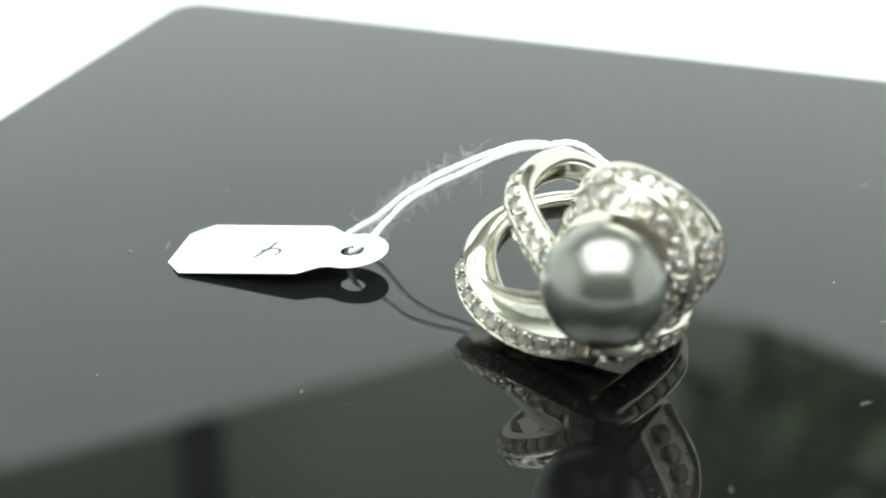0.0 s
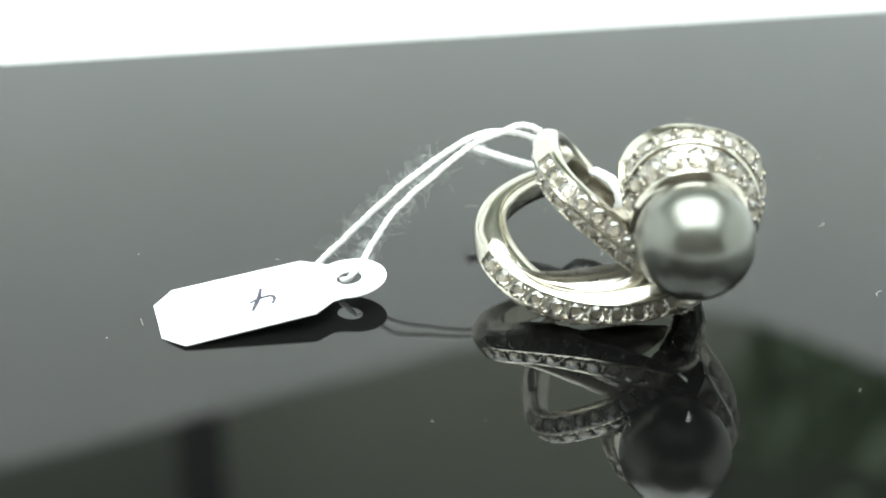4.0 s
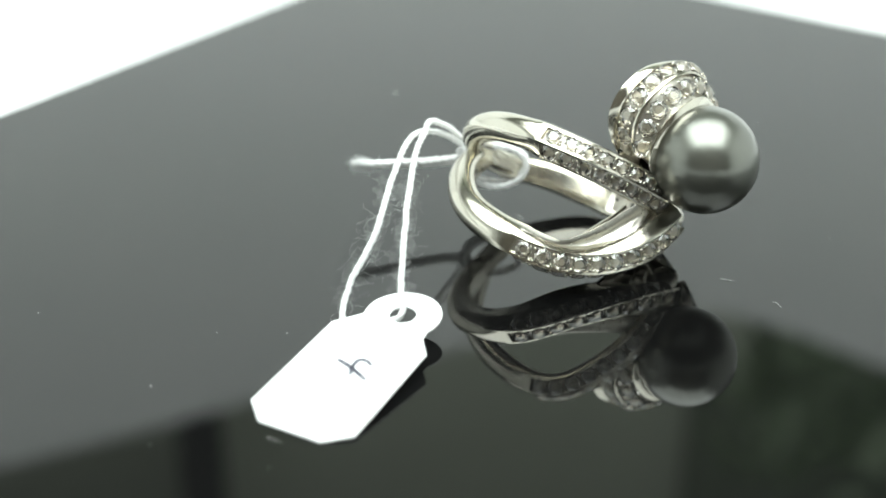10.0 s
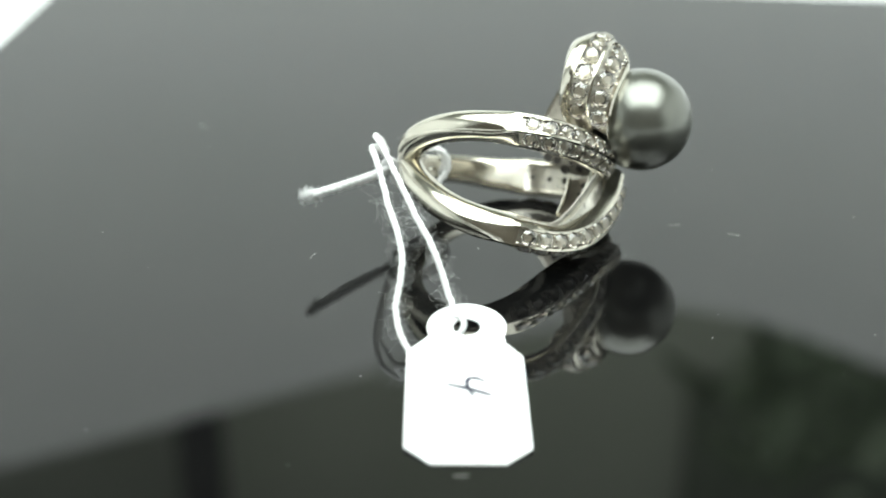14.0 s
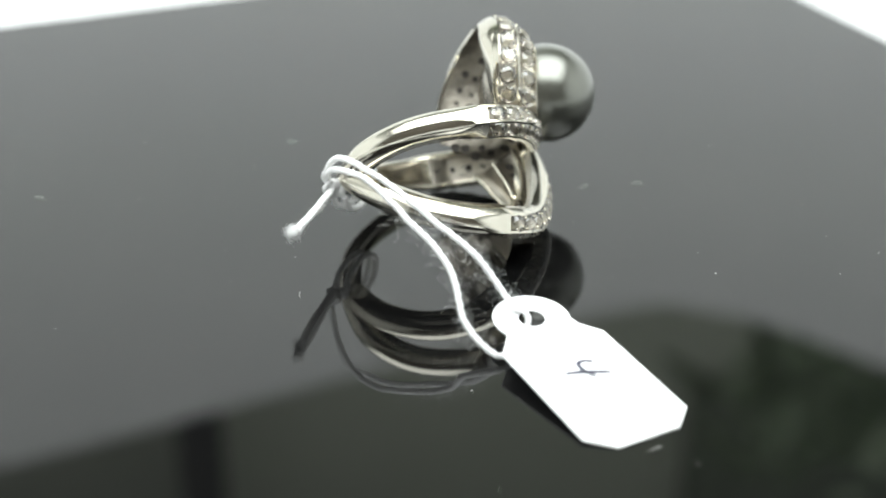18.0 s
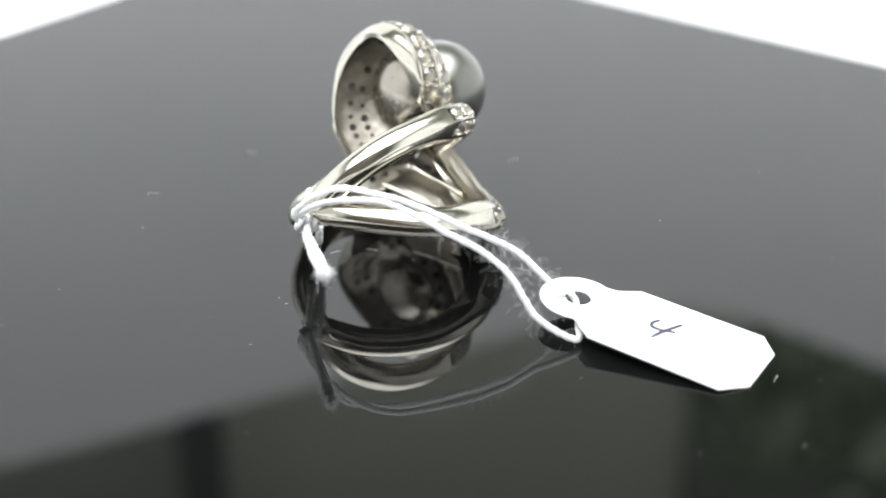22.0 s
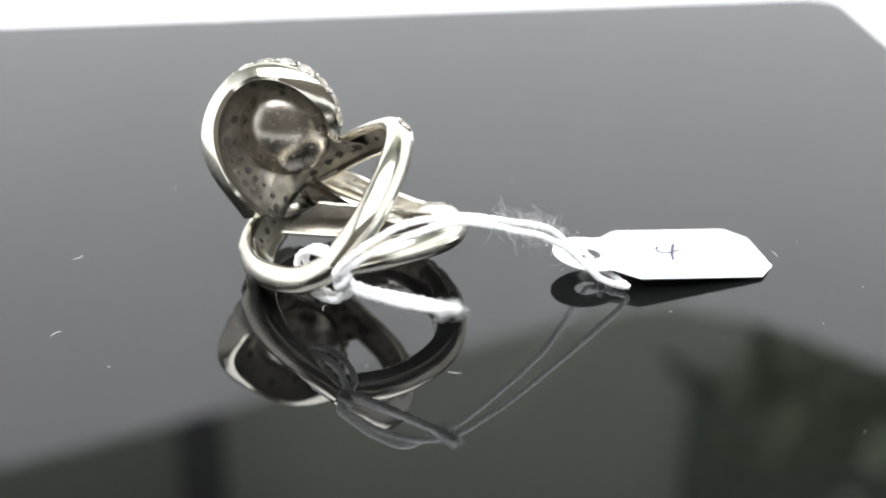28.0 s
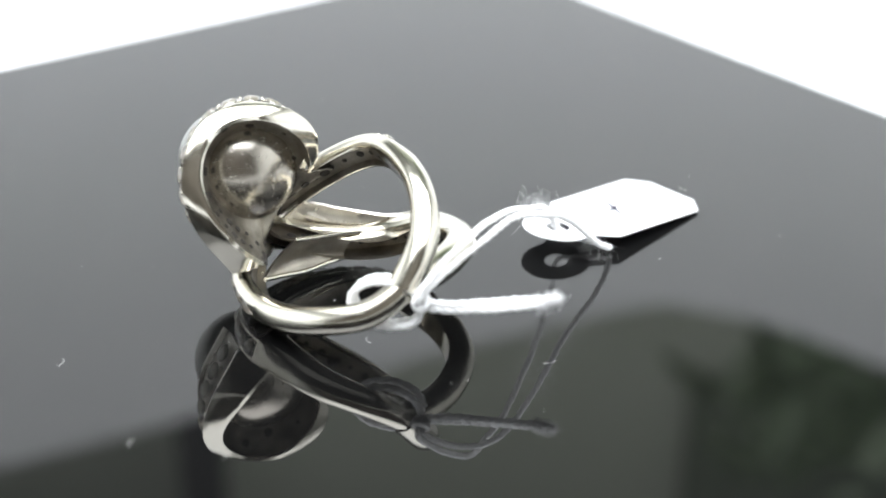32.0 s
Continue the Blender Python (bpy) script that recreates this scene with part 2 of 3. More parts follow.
def specks():
    rnd = random.Random(4)
    verts, faces = [], []
    for i in range(60):
        x, y = rnd.uniform(-40, 50), rnd.uniform(-40, 60)
        r = rnd.choice((0.025, 0.03, 0.035, 0.05))
        n0 = len(verts)
        stretch, turn = rnd.uniform(1, 3.0), rnd.uniform(0, 3.1)
        for k in range(5):
            t = 2 * math.pi * k / 5
            dx, dy = r * stretch * math.cos(t), r * math.sin(t)
            verts.append((x + dx * math.cos(turn) - dy * math.sin(turn), y + dx * math.sin(turn) + dy * math.cos(turn), 0.0))
        verts.append((x, y, r * 0.8))
        faces += [(n0 + k, n0 + (k + 1) % 5, n0 + 5) for k in range(5)]
    for i in range(9):
        x, y, a = rnd.uniform(-35, 45), rnd.uniform(-35, 50), rnd.uniform(0, 6.28)
        pts = []
        bend = rnd.uniform(-0.9, 0.9)
        for k in range(7):
            a += bend * 0.4
            pts.append((x, y, 0.05))
            x, y = x + 0.22 * math.cos(a), y + 0.22 * math.sin(a)
        v, f = tube(pts, 0.02, 4)
        n0 = len(verts)
        verts += list(v)
        faces += [tuple(n0 + q for q in g) for g in f]
    return mesh_of("dust", verts, faces, (0, 0, -BOARD_T))


tagged(part("dust", specks(), DUST, board, "pale specks of dust and lint"), kind="stuff")

# ---- the ring ----
RING_BASE = np.array((6.0, 11.0, 0.0))
ring = empty("pearl_ring", RING_BASE, "white gold ring with small diamonds and a dark pearl", "ring")
AXIS = np.array((0.0, 0.552, 0.834))
CORE = np.array((5.5, 5.06, -3.36))
PC = np.array((20.0, 13.2, 11.62))
PR = 5.46


def bead_mesh():
    bm = bmesh.new()
    bmesh.ops.create_icosphere(bm, subdivisions=1, radius=0.18 * MM)
    for f in bm.faces:
        f.smooth = True
    me = bpy.data.meshes.new("bead")
    bm.to_mesh(me)
    bm.free()
    me.materials.append(POLISHED)
    return me


def gem_mesh():
    """A round brilliant of radius 1 mm: table, crown, girdle and pavilion."""
    k = 8
    verts = []
    for r, z, o in ((0.56, 0.34, 0.0), (0.80, 0.20, 0.5), (1.0, 0.04, 0.0), (1.0, -0.04, 0.0)):
        for j in range(k):
            a = 2 * math.pi * (j + o) / k
            verts.append((r * math.cos(a), r * math.sin(a), z))
    verts.append((0, 0, -0.72))
    faces = [tuple(range(k))]
    for j in range(k):
        j2 = (j + 1) % k
        faces += [(j, k + j, j2), (k + j, 2 * k + j, 2 * k + j2), (k + j, 2 * k + j2, j2), (j2, 2 * k + j2, k + j2)]
        faces += [(2 * k + j, 3 * k + j, 3 * k + j2, 2 * k + j2), (3 * k + j, 4 * k, 3 * k + j2)]
    me = bpy.data.meshes.new("gemstone")
    me.from_pydata([tuple(c * MM for c in v) for v in verts], [], faces)
    bm = bmesh.new()
    bm.from_mesh(me)
    bmesh.ops.recalc_face_normals(bm, faces=bm.faces[:])
    bm.to_mesh(me)
    bm.free()
    me.materials.append(GEM)
    return me


def hole_mesh():
    # a shallow raised cap; its dark colour gives the shade of a deep hole
    verts, faces = [], []
    k = 12
    for r, z in ((0.46, -0.08), (0.45, 0.045), (0.40, 0.06), (0.35, 0.035)):
        for j in range(k):
            a = 2 * math.pi * j / k
            verts.append(np.array((r * math.cos(a), r * math.sin(a), z)))
    for i in range(3):
        for j in range(k):
            j2 = (j + 1) % k
            faces.append((i * k + j, i * k + j2, (i + 1) * k + j2, (i + 1) * k + j))
    faces.append(tuple(3 * k + j for j in range(k)))
    me = mesh_of("drill_hole", verts, faces)
    me.materials.append(HOLE_SHADE)
    return me


BEAD, STONE, DRILL = bead_mesh(), gem_mesh(), hole_mesh()


def frame_at(place, normal, along, size=1.0):
    z = Vector(normal).normalized()
    x = Vector(along)
    x = (x - z * x.dot(z)).normalized()
    y = z.cross(x)
    m = Matrix((x, y, z)).transposed().to_4x4()
    m.translation = (Vector(place) - Vector(RING_BASE)) * MM
    return m @ Matrix.Diagonal((size, size, size, 1))


def set_row(lo, hi, out, parent, pitch, size, start=0.0, end=1.0, sink=0.0, holes=None):
    """Stones in a row between two edges lo and hi, with two beads between neighbours. out: roughly outward, one for each place."""
    mid = (lo + hi) / 2
    s = np.concatenate([[0], np.cumsum(np.linalg.norm(np.diff(mid, axis=0), axis=1))])
    total = s[-1]
    count = max(2, int(round((end - start) * total / pitch)))
    step = (end - start) * total / count

    def at(u):
        f = np.array([np.interp(u, s, np.arange(len(s)))])[0]
        i = min(int(f), len(s) - 2)
        w = f - i
        p, a, c = mid[i] * (1 - w) + mid[i + 1] * w, lo[i] * (1 - w) + lo[i + 1] * w, hi[i] * (1 - w) + hi[i + 1] * w
        t = mid[i + 1] - mid[i]
        n = np.cross(t, c - a)
        o = out[i]
        return p, n / np.linalg.norm(n) * (1 if n @ o > 0 else -1), t / np.linalg.norm(t), c - a

    for k in range(count):
        p, n, t, across = at(start * total + (k + 0.5) * step)
        r = min(size, np.linalg.norm(across) * 0.455)
        g = part("gemstone", STONE, GEM, parent)
        g.matrix_local = frame_at(p - n * sink, n, t, r)
        if holes is not None and holes(0.0, -1.0 - k) is not None:
            h = part("drill_hole", DRILL, HOLE_SHADE, parent)
            q, nn = holes(start * total + (k + 0.5) * step, total)
            h.matrix_local = frame_at(q, nn, t, 0.5 + 0.5 * ((k * 37) % 11) / 10)
        if k:
            p, n, t, across = at(start * total + k * step)
            for side in (-0.27, 0.27):
                bd = part("bead", BEAD, POLISHED, parent)
                bd.matrix_local = frame_at(p + across * side - n * (sink - 0.10), n, t, 1.0)


BANDS = {}


def flank(p0, p1, p2, p3):
    """Five places along a smooth flank, the first end left out."""
    p = np.array((p0, p1, p2, p3), float)
    return [tuple((1 - f) ** 3 * p[0] + 3 * f * (1 - f) ** 2 * p[1] + 3 * f * f * (1 - f) * p[2] + f ** 3 * p[3]) for f in (0.2, 0.4, 0.6, 0.8, 1.0)]


def band(name, ctrl, hw0, hw1, t0, t1, gem_from, label="", n=110, gem_to=0.97, roll=0.0, full=0.0, lining=None, ease=0.0, pitch=2.1, deep=1.0):
    """A band of the ring: rounded and plain at first, then roof-shaped with two grooves of stones and a hollow inner side."""
    c = spline(ctrl, n)
    for _ in range(40):
        c[1:-1] = (c[:-2] + 2 * c[1:-1] + c[2:]) / 4
    t = unit(np.gradient(c, axis=0))
    out = c - CORE
    out = out - (out @ AXIS)[:, None] * AXIS
    out = unit(out)
    out = unit(out - (out * t).sum(1)[:, None] * t)
    wide = np.cross(t, out)
    # the roof of stones leans over by roll degrees where the stones sit
    lean = np.clip(np.linspace(0, 1, n) / gem_from, 0, 1)[:, None]
    lean = np.radians(roll) * lean * lean * (3 - 2 * lean)
    lean = lean + np.radians(ease) * np.clip((np.linspace(0, 1, n) - gem_from) / (1 - gem_from), 0, 1)[:, None]
    down = np.where((wide @ AXIS)[:, None] > 0, -wide, wide)
    # the hollow inner side leans far less than the roof
    share = [1.0] * 11 + [0.85, 0.7, 0.55, 0.4, 0.3, 0.25, 0.25, 0.3, 0.4, 0.55, 0.7, 0.85]
    outs = [out * np.cos(lean * q) + down * np.sin(lean * q) for q in share]
    wides = [np.cross(t, q) for q in outs]
    out, wide, inward = outs[0], wides[0], outs[16]
    rows = []
    lo1, hi1, lo2, hi2, inn = [], [], [], [], []
    us = np.linspace(0, 1, n)
    # a sharp step where the stones begin
    order = []
    for i in range(n):
        u = us[i]
        g = 1.0 if u >= gem_from else 0.0
        if i and us[i - 1] < gem_from <= u:
            order.append((i, 0.0))
        order.append((i, g))
    for i, g in order:
        u = us[i]
        e = u ** 1.0
        w = hw0 + (hw1 - hw0) * min(1.0, e / max(gem_from, 0.01)) ** 1.6
        th = t0 + (t1 - t0) * u
        plain = []
        for k in range(11):
            a = math.pi * (k / 10)
            x = -math.cos(a)
            x = math.copysign(abs(x) ** 0.95, x)
            plain.append((w * x, -0.35 * th + 1.35 * th * math.sin(a) ** 0.9))
        side = flank((w, -0.35 * th), (w * 1.02, -0.72 * th), (w * 0.92, -0.98 * th), (w * 0.62, -1.02 * th))
        plain += side + [(w * 0.40, -th * 1.03), (-w * 0.40, -th * 1.03)] + [(-a, q) for a, q in side[::-1]]
        d = 0.42
        face = np.array((w, 0.85 * th))
        nrm = np.array((-0.85 * th, w)) / np.linalg.norm(face)
        left = []
        for f, dep in ((0, 0), (0.11, 0), (0.15, d), (0.84, d), (0.88, 0), (1.0, 0)):
            left.append(np.array((-w, 0.15 * th)) + face * f - nrm * dep)
        right = [np.array((-q[0], q[1])) for q in left[-2::-1]]
        dig = min(1.0, max(0.0, (u - gem_from) / 0.12))
        dig = dig * dig * (3 - 2 * dig)
        gem = [tuple(q) for q in left] + [tuple(q) for q in right]
        side = flank((w, 0.15 * th), (w * (1.16 + full), -0.25 * th), (w * (1.06 + full), -0.95 * th), (w * 0.76, -th))
        gem += side + [(w * 0.62, -th * (1 - 0.65 * dig)), (-w * 0.62, -th * (1 - 0.65 * dig))] + [(-a, q) for a, q in side[::-1]]
        roof = [np.array((-w, 0.15 * th)) + face * f for f in (0, 0.11, 0.15, 0.84, 0.88, 1.0)]
        roof = [tuple(q) for q in roof] + [(-q[0], q[1]) for q in roof[-2::-1]] + gem[11:]
        m = min(1.0, max(0.0, (u / gem_from - 0.8) / 0.2))
        m = 0.97 * m * m * (3 - 2 * m)
        plain = [(a[0] * (1 - m) + q[0] * m, a[1] * (1 - m) + q[1] * m) for a, q in zip(plain, roof)]
        prof = [(a[0] * (1 - g) + q[0] * g, a[1] * (1 - g) + q[1] * g) for a, q in zip(plain, gem)]
        far = min(1.0, max(0.0, (u - 0.3) / 0.3))
        far = 1 + (deep - 1) * far * far * (3 - 2 * far)
        prof = [(a, q * far if q < 0 else q) for a, q in prof]
        rows.append([c[i] + wides[k][i] * a + outs[k][i] * q for k, (a, q) in enumerate(prof)])
        if g == 1.0:
            L = [c[i] + wide[i] * q[0] + out[i] * q[1] for q in left]
            R = [c[i] - wide[i] * q[0] + out[i] * q[1] for q in left]
            lo1.append(L[0]), hi1.append(L[5]), lo2.append(R[0]), hi2.append(R[5])
            inn.append((c[i] - inward[i] * th * far * (1 - 0.65 * dig), -inward[i], wides[16][i] * w))
    verts, faces = loft(rows)
    me = mesh_of(name, verts, faces, RING_BASE, 32)
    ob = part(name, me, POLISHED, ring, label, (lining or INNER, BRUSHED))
    k = len(rows[0])
    first_gem = next(i for i, (a, g) in enumerate(order) if g == 1.0)
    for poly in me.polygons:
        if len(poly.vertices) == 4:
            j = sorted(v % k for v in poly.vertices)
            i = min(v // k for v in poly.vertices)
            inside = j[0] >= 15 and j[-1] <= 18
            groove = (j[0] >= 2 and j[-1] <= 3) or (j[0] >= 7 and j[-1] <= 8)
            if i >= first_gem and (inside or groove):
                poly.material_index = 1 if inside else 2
    lo1, hi1, lo2, hi2 = map(np.array, (lo1, hi1, lo2, hi2))
    cs = np.array([q[0] for q in inn])
    ns = np.array([q[1] for q in inn])
    ws = np.array([q[2] for q in inn])

    def holes(side):
        def f(u, total):
            if total < 0:
                return True
            i = min(int(u / total * (len(cs) - 1)), len(cs) - 1)
            return cs[i] + ws[i] * side, ns[i]
        return f

    o = -ns
    set_row(lo1, hi1, o, ob, pitch, 0.98, 0.01, gem_to, 0.02, holes(0.0))
    set_row(lo2, hi2, o, ob, pitch, 0.98, 0.01, gem_to, 0.02)
    up = np.where((wide @ AXIS)[:, None] > 0, wide, -wide)
    BANDS[name] = (c, out, up, hw1, t1)
    return ob


KNUCKLE = (-4.9, 15.2, 7.0)
band("upper_band", [KNUCKLE, (-4.75, 12.0, 10.75), (-1.25, 8.6, 13.55), (3.9, 5.9, 14.4), (7.9, 4.7, 14.05), (10.88, 5.6, 12.7), (13.9, 8.07, 10.35), (16.0, 10.42, 8.1), (16.4, 13.2, 6.5)], 1.46, 1.67, 1.25, 1.05, 0.51, roll=17, pitch=1.95)
band("lower_band", [KNUCKLE, (-4.9, 9.6, 7.3), (-2.2, 3.6, 6.7), (2.1, 0.93, 5.64), (6.02, 0.4, 4.51), (9.73, 2.09, 2.9), (13.43, 5.72, 2.58), (16.2, 9.79, 3.41), (17.25, 13.13, 4.63)], 1.42, 1.5, 1.25, 1.78, 0.50, roll=49, full=0.1, ease=-20, pitch=2.0, deep=1.7)
band("side_band", [KNUCKLE, (-3.0, 18.0, 4.7), (1.2, 20.1, 3.3), (5.5, 20.6, 2.2), (9.8, 20.0, 1.9), (13.6, 17.9, 2.35), (16.8, 14.6, 3.4)], 1.3, 2.05, 1.1, 1.25, 0.62, roll=15, lining=BRUSHED)


def swirl():
    rim = [(9.75, 19.0, 5.85), (10.99, 21.58, 8.74), (14.0, 22.69, 13.8), (15.12, 19.96, 18.33), (12.54, 15.91, 19.63), (11.26, 12.43, 16.17), (11.05, 11.18, 13.16), (11.96, 10.56, 11.94)]
    brow = [(12.9, 20.2, 4.3), (14.28, 23.5, 10.23), (15.74, 23.2, 15.3), (16.3, 19.4, 19.45), (13.97, 14.41, 20.29), (11.55, 11.16, 17.09), (11.22, 11.04, 13.91), (12.14, 11.2, 12.4)]
    ridge = [(18.3, 17.39, 4.9), (19.59, 20.17, 10.35), (19.07, 20.24, 15.12), (17.7, 17.11, 19.32), (15.49, 12.76, 19.71), (13.7, 10.19, 17.04), (13.15, 9.39, 13.85), (13.9, 9.9, 12.0)]
    inner = [(18.7, 16.2, 7.2), (19.6, 18.0, 10.0), (20.16, 18.71, 12.89), (19.25, 17.61, 16.15), (18.36, 14.12, 18.35), (16.64, 10.93, 17.56), (15.15, 8.98, 13.97), (15.6, 9.0, 11.2)]
    n = 90
    back = unit(np.array((-0.9, 0.40, -0.1)))
    u = unit(np.cross(back, (0, 0, 1.0)))
    v = np.cross(back, u)

    def even(ctrl):
        """The curve at even steps of its turn round the pearl."""
        p = spline_param(ctrl, 500)
        q = p - PC
        a = -np.unwrap(np.arctan2(q @ v, q @ u))
        a = np.maximum.accumulate(a)
        s = np.linspace(a[0], a[-1], n)
        p = np.stack([np.interp(s, a, p[:, k]) for k in range(3)], 1)
        for _ in range(24):
            p[1:-1] = (p[:-2] + 2 * p[1:-1] + p[2:]) / 4
        return p

    R, W, M, I = even(rim), even(brow), even(ridge), even(inner)
    I = PC + unit(I - PC) * np.minimum(np.linalg.norm(I - PC, axis=1), 6.2)[:, None]
    o = M - (PC + back * 3.0)
    o = unit(o - (o @ back)[:, None] * back)
    # on the side of the upper band the rim bulges outward
    k = np.clip((np.arange(n) / n - 0.63) / 0.21, 0, 1)
    foot = np.clip((np.arange(n) / n - 0.88) / 0.12, 0, 1)
    bulge = k * k * (3 - 2 * k)
    R = R + (o * 0.9 + back * 0.2) * (0.85 * bulge * (1 - 0.75 * foot))[:, None]
    # the hollow behind the pearl opens along its own axis
    axis = unit(np.array((-0.915, 0.345, 0.20)))
    d = R - PC
    d = unit(d - (d @ axis)[:, None] * axis)
    E = PC + 6.1 * (math.cos(radians(34)) * axis + math.sin(radians(34)) * d)
    rows, b_lo, outs1, outs2 = [], [], [], []
    for i in range(n):
        f = i / (n - 1)
        f = min(1.0, 0.35 + f / 0.12)
        h = bulge[i]
        B = W[i] + o[i] * 0.22 * h
        t = M[min(i + 1, n - 1)] - M[max(i - 1, 0)]

        def groove(a, c, outward):
            nn = np.cross(t, c - a)
            nn = nn / np.linalg.norm(nn)
            nn = nn if nn @ outward > 0 else -nn
            q = c - a
            return [a + q * 0.06, a + q * 0.10 - nn * 0.42, a + q * 0.90 - nn * 0.42, a + q * 0.94]

        front = unit(PC - (PC + back * 3.0)) + o[i] * 0.8
        swell = (o[i] * 0.9 + back * 0.3) * (0.12 + 1.05 * h) * f * (1 - 0.5 * foot[i])
        row = list(spline_param([R[i] + o[i] * 0.08 * f, R[i] * 0.72 + B * 0.28 + swell * (0.9 - 0.45 * h), R[i] * 0.32 + B * 0.68 + swell * (1.0 - 0.2 * h), B], 7))
        row += groove(B, M[i], o[i]) + [M[i]] + groove(M[i], I[i], front) + [I[i], PC + 5.50 * unit(I[i] - PC)]
        lip = R[i] - axis * 1.1 - d[i] * 0.55
        sag = max(0.3, 0.22 * ((lip - E[i]) @ axis))
        bowl = spline_param([E[i], E[i] * 0.5 + lip * 0.5 - axis * sag, lip, R[i] - d[i] * 0.34], 11)
        row += list(bowl)
        rows.append(row)
        b_lo.append(B)
        outs1.append(o[i])
        outs2.append(front)
    verts, faces = loft(rows)
    me = mesh_of("swirl", verts, faces, RING_BASE, 40)
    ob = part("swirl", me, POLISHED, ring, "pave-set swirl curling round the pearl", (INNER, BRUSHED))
    k = len(rows[0])
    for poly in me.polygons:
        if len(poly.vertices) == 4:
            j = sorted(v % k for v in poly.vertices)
            # the bowl takes the unpolished gold with shade in its colour
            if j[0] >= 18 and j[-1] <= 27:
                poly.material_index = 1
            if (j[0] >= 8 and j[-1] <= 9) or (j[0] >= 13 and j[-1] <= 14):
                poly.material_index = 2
    rows_of = [r[18:] for r in rows]
    walls = np.array([r[24] for r in rows])
    mids = np.array([r[21] for r in rows])
    nrm = []
    for i in range(n):
        t = walls[min(i + 1, n - 1)] - walls[max(i - 1, 0)]
        q = np.cross(t, mids[i] - walls[i])
        q = q / np.linalg.norm(q)
        nrm.append(q if q @ back > 0 else -q)

    def holes(f):
        def g(u, total):
            if total < 0:
                # most holes near the top are burnished shut
                return True if total > -7 or (-total) % 3 == 0 else None
            i = min(int(u / total * (n - 1)), n - 1)
            return walls[i] * (1 - f) + mids[i] * f + np.array(nrm[i]) * 0.02, nrm[i]
        return g

    set_row(np.array(b_lo), M, outs1, ob, 2.12, 1.02, 0.02, 0.97, 0.02, holes(0.12))
    set_row(M, I, outs2, ob, 2.08, 1.0, 0.02, 0.97, 0.02, holes(0.62))
    # the dome of the pearl's seat, seen from behind
    rows = []
    base = PC + axis * 6.1 * math.cos(radians(34))
    u = unit(np.cross(axis, (0, 0, 1.0)))
    v = np.cross(axis, u)
    for h in np.linspace(0, 1, 26):
        r = 5.0 * math.cos(h * math.pi / 2) + 0.001
        z = 3.2 * math.sin(h * math.pi / 2) - 0.7
        rows.append([base + axis * z + r * (math.cos(q) * u + math.sin(q) * v) for q in np.linspace(0, 2 * math.pi, 36, endpoint=False)])
    verts, faces = loft(rows)
    me = mesh_of("pearl_seat", verts, faces, RING_BASE)
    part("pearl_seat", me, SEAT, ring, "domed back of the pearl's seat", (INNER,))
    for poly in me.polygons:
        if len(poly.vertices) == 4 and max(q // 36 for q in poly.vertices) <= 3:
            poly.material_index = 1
    # the floor of the bowl on the side of the upper band
    c, bo, up, hw, th = BANDS["upper_band"]
    k = len(c) - 1
    inner_u = [c[int(k * q)] - bo[int(k * q)] * th * 1.04 for q in (0.74, 0.80, 0.86, 0.92)]
    edge = [rows_of[-1][-1]] + inner_u + [np.array((14.6, 14.4, 4.9)), np.array((12.4, 16.2, 4.5)), rows_of[0][-1]]
    steps = 40
    edge = spline(edge, steps)
    a1 = math.atan2(d[-1] @ v, d[-1] @ u)
    a0 = math.atan2(d[0] @ v, d[0] @ u)
    am = math.atan2(d[n // 2] @ v, d[n // 2] @ u)
    sweep = (a0 - a1) % (2 * math.pi)
    if (am - a1) % (2 * math.pi) < sweep:
        sweep -= 2 * math.pi
    first, last = np.array(rows_of[-1]), np.array(rows_of[0])
    g = np.linspace(0, 1, len(first))[:, None]
    rows = []
    for i in range(steps):
        h = i / (steps - 1)
        a = a1 + sweep * h
        p = base + 3.41 * (math.cos(a) * u + math.sin(a) * v)
        line = first * (1 - h) + last * h
        line = line + g ** 1.2 * (edge[i] - line[-1]) + (1 - g) ** 1.5 * (p - line[0])
        under = line - axis * 0.5
        rows.append(list(line) + list(under[::-1]))
    verts, faces = loft(rows)
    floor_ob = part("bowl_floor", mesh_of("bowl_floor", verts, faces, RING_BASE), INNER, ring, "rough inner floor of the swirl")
    for i, j, size in ((3, 8, 0.9), (7, 9, 1.2), (11, 8, 1.0), (15, 9, 1.25), (19, 8, 1.05), (23, 9, 1.3), (27, 8, 1.0), (30, 6, 0.8), (31, 9, 1.25), (34, 7, 1.1), (36, 9, 1.2), (37, 5, 0.7)):
        p = rows[i][j]
        t = np.array(rows[i + 1][j]) - rows[i - 1][j]
        nn = np.cross(t, np.array(rows[i][j + 1]) - rows[i][j - 1])
        nn = nn if nn @ back > 0 else -nn
        h = part("drill_hole", DRILL, HOLE_SHADE, floor_ob)
        h.matrix_local = frame_at(p, nn, t, size)


swirl()


def junction():
    """The solid place under the pearl where the three bands and the swirl meet."""
    bm = bmesh.new()
    bmesh.ops.create_uvsphere(bm, u_segments=40, v_segments=24, radius=1.0)
    for v in bm.verts:
        p = np.array((16.2, 14.7, 3.6)) + np.array(v.co) * (1.8, 2.5, 1.1)
        v.co = Vector((p - RING_BASE) * MM)
    for f in bm.faces:
        f.smooth = True
    part("junction", bm, BRUSHED, ring, "satin inner side where the bands meet")


junction()


